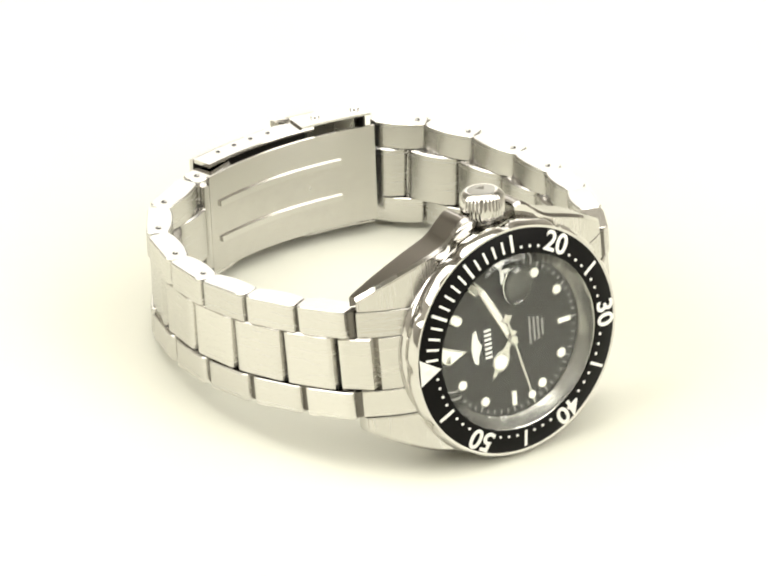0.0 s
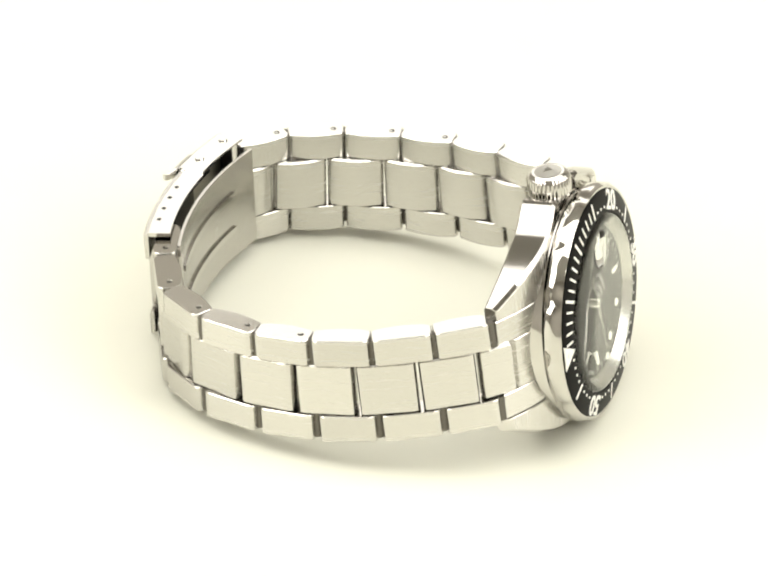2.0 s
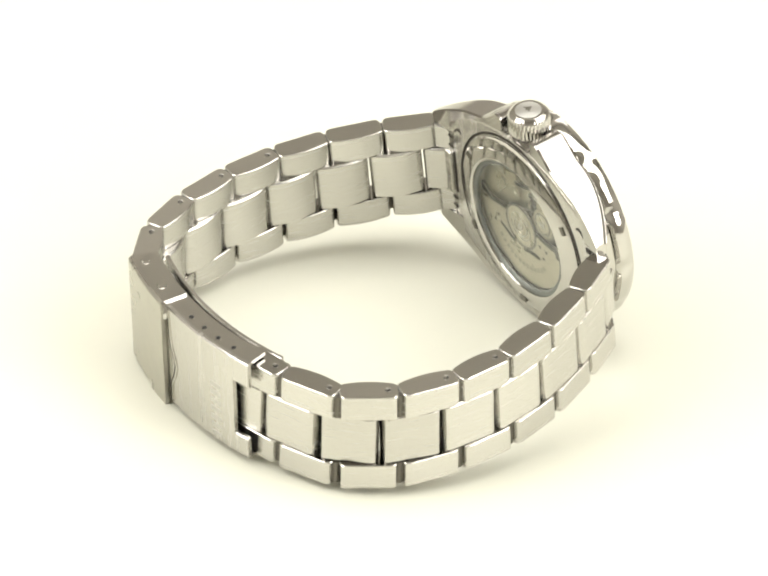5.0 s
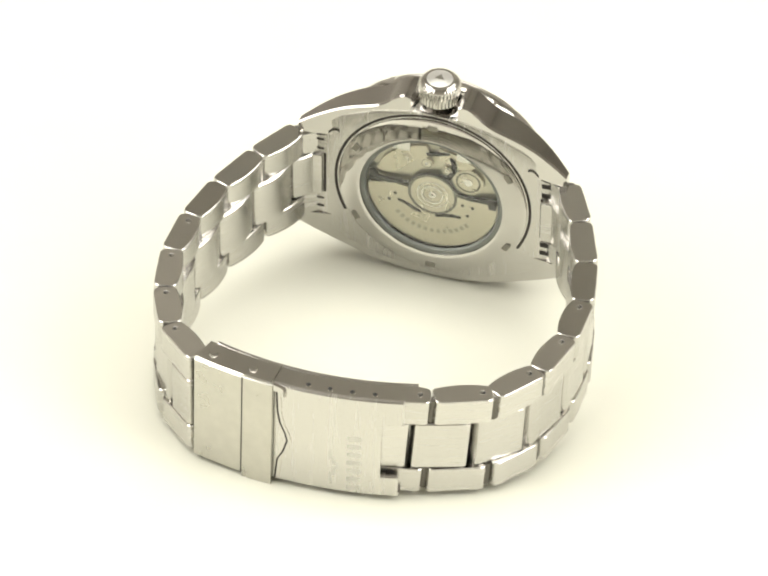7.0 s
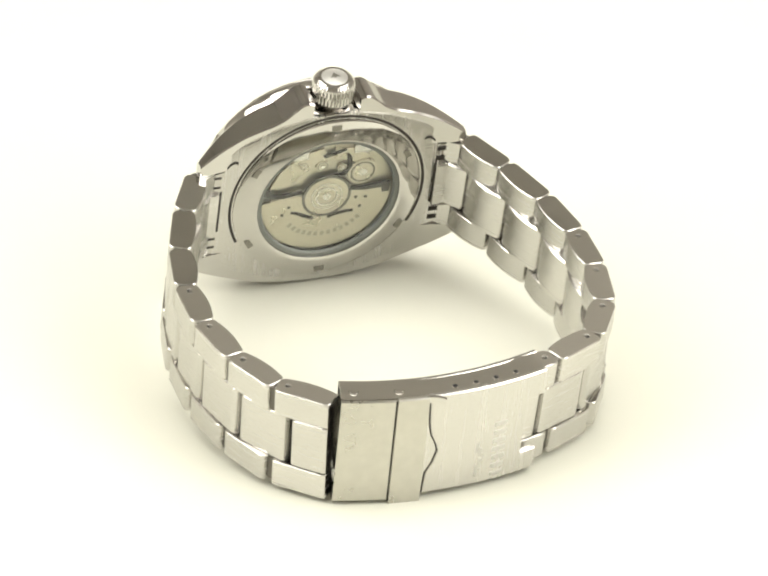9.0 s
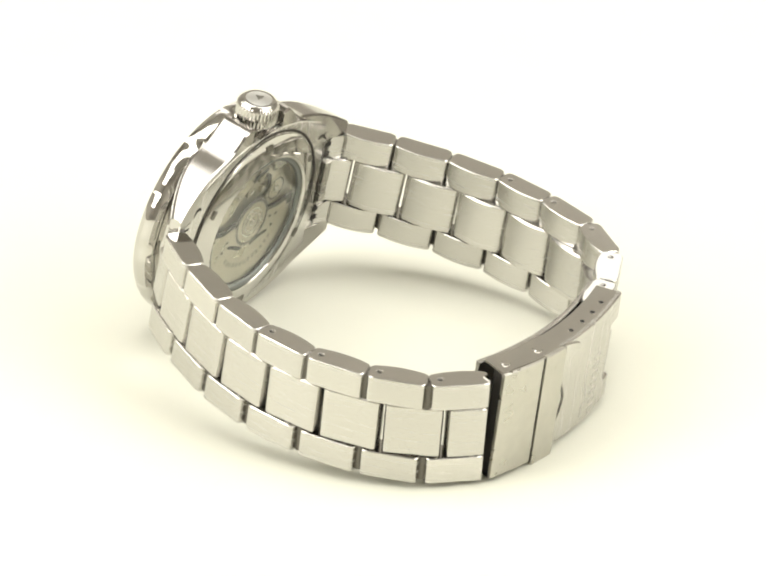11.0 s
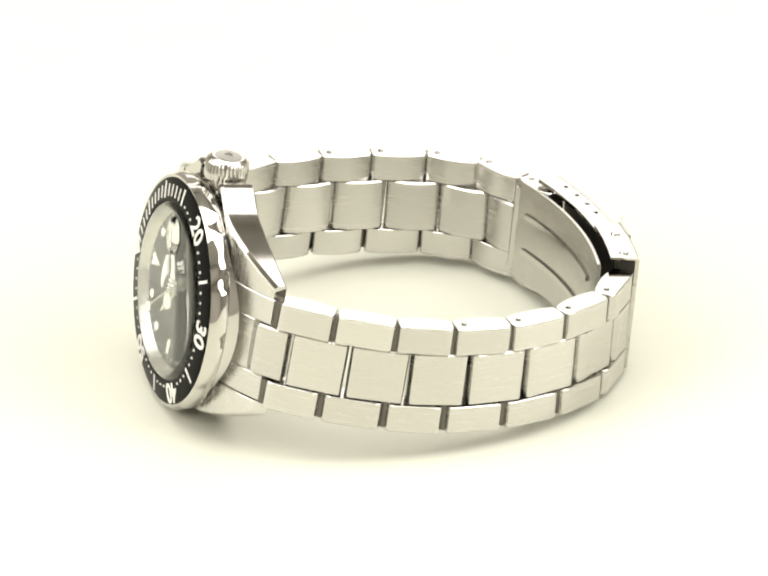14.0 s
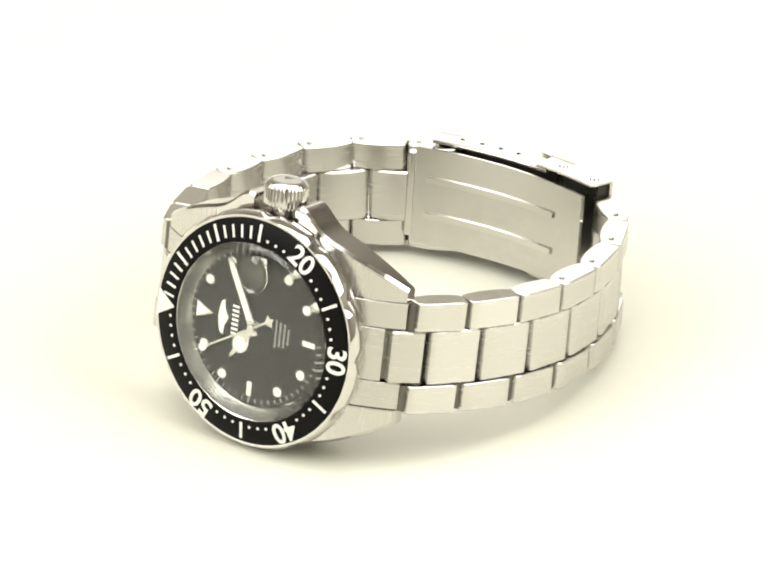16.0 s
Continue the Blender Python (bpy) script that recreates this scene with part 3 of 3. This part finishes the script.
def bracelet(path, outer, holes_from):
    n = len(path) - 1
    for i in range(n):
        p, q = path[i], path[i + 1]
        m, length = lie(p, q, outer)
        half = 10.5
        inner = half * 0.49
        last = i == n - 1
        for lo, hi in ((inner + 0.08, half), (-half, -inner - 0.08)):
            link = wpart("side_link", polish_ends(finish("side_link", link_mesh(length - 0.5, 4.3, lo, hi, 1.05, 1.0), BRUSHED, True)), BRUSHED, "", True, millimetres(m @ Matrix.Translation((0.25, 0, 0))))
            if i >= holes_from and hi * m[2][2] > 0 and (hi > 0) == (m[2][2] > 0):
                # pin hole as a black disc, its inner shade put into the colour
                bm = bmesh.new()
                s = 1 if hi > 0 else -1
                edge = hi if hi > 0 else lo
                bmesh.ops.create_cone(bm, cap_ends=True, segments=14, radius1=0.46, radius2=0.46, depth=0.3, matrix=Matrix.Translation((1.9, 0.1, edge - 0.09 * s)))
                part("pin_hole", bm, HOLE, link, "", False)
                bm = bmesh.new()
                bmesh.ops.create_cone(bm, cap_ends=True, segments=18, radius1=0.66, radius2=0.66, depth=0.3, matrix=Matrix.Translation((1.9, 0.1, edge - 0.12 * s)))
                bevel(bm, 0.06)
                part("hole_rim", bm, POLISHED, link)
                bm = bmesh.new()
                bmesh.ops.create_cone(bm, cap_ends=True, segments=14, radius1=0.26, radius2=0.26, depth=0.3, matrix=Matrix.Translation((2.02, 0.2, edge - 0.06 * s)))
                part("pin", bm, POLISHED, link, "", False)
        # tubes coloured dark, as if shaded, so the gaps between links read dark
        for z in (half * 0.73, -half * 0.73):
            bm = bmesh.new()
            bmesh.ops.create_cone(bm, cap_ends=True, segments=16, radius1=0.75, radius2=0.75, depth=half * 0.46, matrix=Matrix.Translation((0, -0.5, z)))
            wpart("hinge_tube", bm, SHADED_STEEL, "", True, millimetres(m))
        # the centre link bridges to the middle of the next pair
        r = path[i + 2] if not last else q
        a = tuple(p[j] + (q[j] - p[j]) * 0.32 for j in range(3))
        b = tuple(q[j] + (r[j] - q[j]) * 0.32 for j in range(3))
        mc, lc = lie(a, b, outer)
        wpart("centre_link", link_mesh(lc - 0.5, 4.4, -inner, inner, 1.3, 0.9, 0.3, 0.6), BRUSHED, "", True, millimetres(mc @ Matrix.Translation((0.2, 0.1, 0))))


bracelet(SIDE_A, -1, 3)
bracelet(SIDE_B, 1, 3)


def end_link(s):
    """The piece between two lugs, with the first half of a centre link let into it."""
    def piece(z0, z1, x1):
        bm = bmesh.new()
        secs = []
        for k in range(9):
            x = 17.5 + (x1 - 17.5) * k / 8
            f = 2.6 + 5.2 * max(0, (x - 15) / 11.4) ** 1.6
            b = min(11.0, f + 3.4)
            secs.append([(s * x, f, z0 + 0.15), (s * x, f, z1 - 0.15), (s * x, f + 0.15, z1), (s * x, b, z1), (s * x, b, z0), (s * x, f + 0.15, z0)])
        loft(bm, secs)
        return bm
    end = wpart("end_link", piece(-10.1, -5.1, 26.6), BRUSHED, "brushed end link between the lugs")
    part("end_piece", piece(5.1, 10.1, 26.6), BRUSHED, end)
    part("end_piece", piece(-5.0, 5.0, 23.6), BRUSHED, end)
    path = SIDE_A if s < 0 else SIDE_B
    p = (s * 23.9, 7.0, path[0][2])
    q = tuple(path[0][j] + (path[1][j] - path[0][j]) * 0.32 for j in range(3))
    m, length = lie(p, q, -1 if s < 0 else 1)
    wpart("centre_link", link_mesh(length - 0.3, 3.6, -4.95, 4.95, 1.0, 0.6, 0.3, 0.2), BRUSHED, "", True, millimetres(m))


end_link(-1)
end_link(1)


# ---- the clasp ----
def clasp_y(x):
    return 79.3 - 0.0075 * (x - 3.0) ** 2


# the clasp leans with the end of the bracelet
CLASP = Matrix.Translation((0, 79 * MM, 5.15 * MM)) @ Matrix.Rotation(radians(4.4), 4, "X") @ Matrix.Translation((0, -79 * MM, 0))


def arc_plate(x0, x1, o0, o1, z0, z1, steps=20, ease=0.3, bm=None):
    """A curved plate that follows the clasp, o0..o1 outwards of its middle line."""
    bm = bm or bmesh.new()
    secs = []
    for k in range(steps + 1):
        x = x0 + (x1 - x0) * k / steps
        y = clasp_y(x)
        sl = -0.015 * (x - 3.0)
        n = Vector((-sl, 1, 0)).normalized()
        e = min(ease, (z1 - z0) * 0.3, (o1 - o0) * 0.3)
        ring = [(o0, z0), (o1 - e, z0), (o1, z0 + e), (o1, z1 - e), (o1 - e, z1), (o0, z1)]
        secs.append([(x + n.x * o, y + n.y * o, z) for o, z in ring])
    loft(bm, secs)
    return bm


cover_bm = arc_plate(-11.6, 10.4, 3.3, 4.15, -11.0, 11.1, 20, 0.6)
arc_plate(-15.2, -11.6, 3.3, 4.15, 5.6, 11.1, 5, 0.3, cover_bm)
arc_plate(-14.6, -11.6, 3.3, 4.15, -11.0, -6.4, 5, 0.3, cover_bm)
cover = wpart("clasp_cover", cover_bm, BRUSHED_ALONG, "brushed fold-over clasp cover with etched bars", True, CLASP)
for z0, z1 in ((10.3, 11.05), (-10.95, -10.2)):
    part("clasp_side", arc_plate(-15.0, 10.0, -0.8, 3.6, z0, z1), POLISHED, cover)
# added dark sheet that stands in for the shade under the cover
part("cover_shade", arc_plate(-11.2, 9.8, 3.0, 3.25, -10.2, 10.2), SHADED_STEEL, cover)
# adjusting holes are black discs that imitate the shade inside
for x in (-10.5, -6.5, -2.5, 1.5):
    bm = bmesh.new()
    bmesh.ops.create_cone(bm, cap_ends=True, segments=16, radius1=0.45, radius2=0.45, depth=0.3, matrix=Matrix.Translation((x, clasp_y(x) + 2.1, 10.95)))
    part("adjust_hole", bm, HOLE, cover, "", False)
    bm = bmesh.new()
    bmesh.ops.create_cone(bm, cap_ends=True, segments=16, radius1=0.64, radius2=0.64, depth=0.26, matrix=Matrix.Translation((x, clasp_y(x) + 2.1, 10.95)))
    part("hole_rim", bm, POLISHED, cover, "", False)
for k in range(7):
    z = -9.6 + k * 1.9
    part("etched_bar", arc_plate(-8.3, -5.9, 4.05, 4.18, z - 0.5, z + 0.5, 4, 0.02), ETCH, cover, "", False)
for x0, x1, z0, z1 in ((-3.4, -2.9, -9.4, -6.6), (-4.0, -3.4, -7.4, -5.2), (-4.3, -3.9, -5.8, -4.2), (-3.9, -3.3, -4.8, -3.0), (-3.3, -2.8, -3.8, -1.6)):
    part("etched_wing", arc_plate(x0, x1, 4.05, 4.18, z0, z1, 3, 0.02), ETCH, cover, "", False)
flap = wpart("safety_flap", arc_plate(7.3, 21.6, 4.2, 4.95, -11.3, 11.3, 20, 0.5), FILM, "brushed safety flap with a worn film", True, CLASP)
for z0, z1 in ((11.1, 11.5), (-11.5, -11.1)):
    part("flap_side", arc_plate(7.5, 21.7, -0.6, 4.5, z0, z1), POLISHED, flap)
for x in (20.0, 12.0):
    bm = bmesh.new()
    bmesh.ops.create_cone(bm, cap_ends=True, segments=18, radius1=1.0, radius2=0.75, depth=0.5, matrix=Matrix.Translation((x, clasp_y(x) + 2.3, 11.55)))
    part("flap_rivet", bm, POLISHED, flap)
# added dark sheet for the shade inside the flap's open end
part("flap_shade", arc_plate(20.8, 21.2, 1.6, 4.3, -11.1, 11.1, 2, 0.05), DARK_GAP, flap, "", False)
part("release_tab", arc_plate(7.0, 12.3, 4.4, 5.2, -12.2, 11.6, 8, 0.4), FILM, flap)
# thin dark strip for the shaded line across the flap
part("flap_line", arc_plate(12.35, 12.65, 4.85, 4.98, -11.2, 11.2, 2, 0.02), DARK_GAP, flap, "", False)
bm = bmesh.new()
lip = [(7.6, 4.3), (6.6, 4.45), (5.6, 4.7), (4.8, 5.1), (4.4, 5.6)]
loft(bm, [[(x, clasp_y(x) + o, 10.3), (x, clasp_y(x) + o, 11.6), (x + 0.25, clasp_y(x) + o + 0.6, 11.6), (x + 0.25, clasp_y(x) + o + 0.6, 10.3)] for x, o in lip])
part("release_lip", bm, POLISHED, flap, "curled polished release lip")
# pressed edge where the flap meets the cover; its gap is a shade-coloured strip
seam = [(7.0, 10.8), (6.7, 5.0), (6.2, 2.4), (5.2, 0.2), (4.8, -1.4), (5.5, -4.0), (6.6, -6.2), (7.0, -10.8)]
for name, off, width, top, mat in (("seam_gap", 0.0, 0.34, 4.2, DARK_GAP), ("seam_ridge", -0.5, 0.5, 4.3, POLISHED)):
    bm = bmesh.new()
    loft(bm, [[(x + off, clasp_y(x) + 3.9, z), (x + off, clasp_y(x) + top, z), (x + off - width, clasp_y(x) + top, z), (x + off - width, clasp_y(x) + 3.9, z)] for x, z in seam])
    part(name, bm, mat, cover, "", False)
blade = wpart("folding_blade", arc_plate(-17.5, 21.6, -2.9, -2.1, -9.8, 9.9), SATIN, "curved pressed steel folding blade", True, CLASP)
for z in (3.6, -3.8):
    part("pressed_rib", arc_plate(-15.0, 14.5, -3.35, -2.8, z - 0.55, z + 0.55, 20, 0.3), POLISHED, blade)
bm = bmesh.new()
bmesh.ops.create_cone(bm, cap_ends=True, segments=20, radius1=1.0, radius2=1.0, depth=17, matrix=Matrix.Translation((-17.6, clasp_y(-17.6) - 2.4, 0)))
part("hinge_tube", bm, POLISHED, blade)


def motions():
    turns = [
        (0.0, 34.81), (0.5, 43.43), (1.0, 52.46), (1.5, 62.93), (2.0, 72.56), (2.5, 81.64),
        (3.0, 91.42), (3.5, 100.53), (4.0, 109.57), (4.5, 118.59), (5.0, 127.68), (5.5, 136.89),
        (6.0, 146.31), (6.5, 156.32), (7.0, 165.41), (7.5, 174.17), (8.0, 183.30), (8.5, 192.97),
        (9.0, 201.28), (9.5, 210.46), (10.0, 219.06), (10.5, 227.20), (11.0, 235.25), (11.5, 243.58),
        (12.0, 252.55), (12.5, 262.37), (13.0, 271.95), (13.5, 281.09), (14.0, 289.07), (14.5, 298.41),
        (15.0, 306.48), (15.5, 315.72), (16.0, 324.39),
    ]
    walk(watch, [(t, pose(0, 0, 0, 0, 0, a)) for t, a in turns])
    # the seconds hand sweeps on
    sweep = [(0.5 * k, SEC0 + SEC_RATE * 0.5 * k) for k in range(33)]
    walk(second_hand, [(t, BASE @ millimetres(on_face(s, 0, -0.95))) for t, s in sweep])


SEC0, SEC_RATE = 42.53, 0.755
motions()
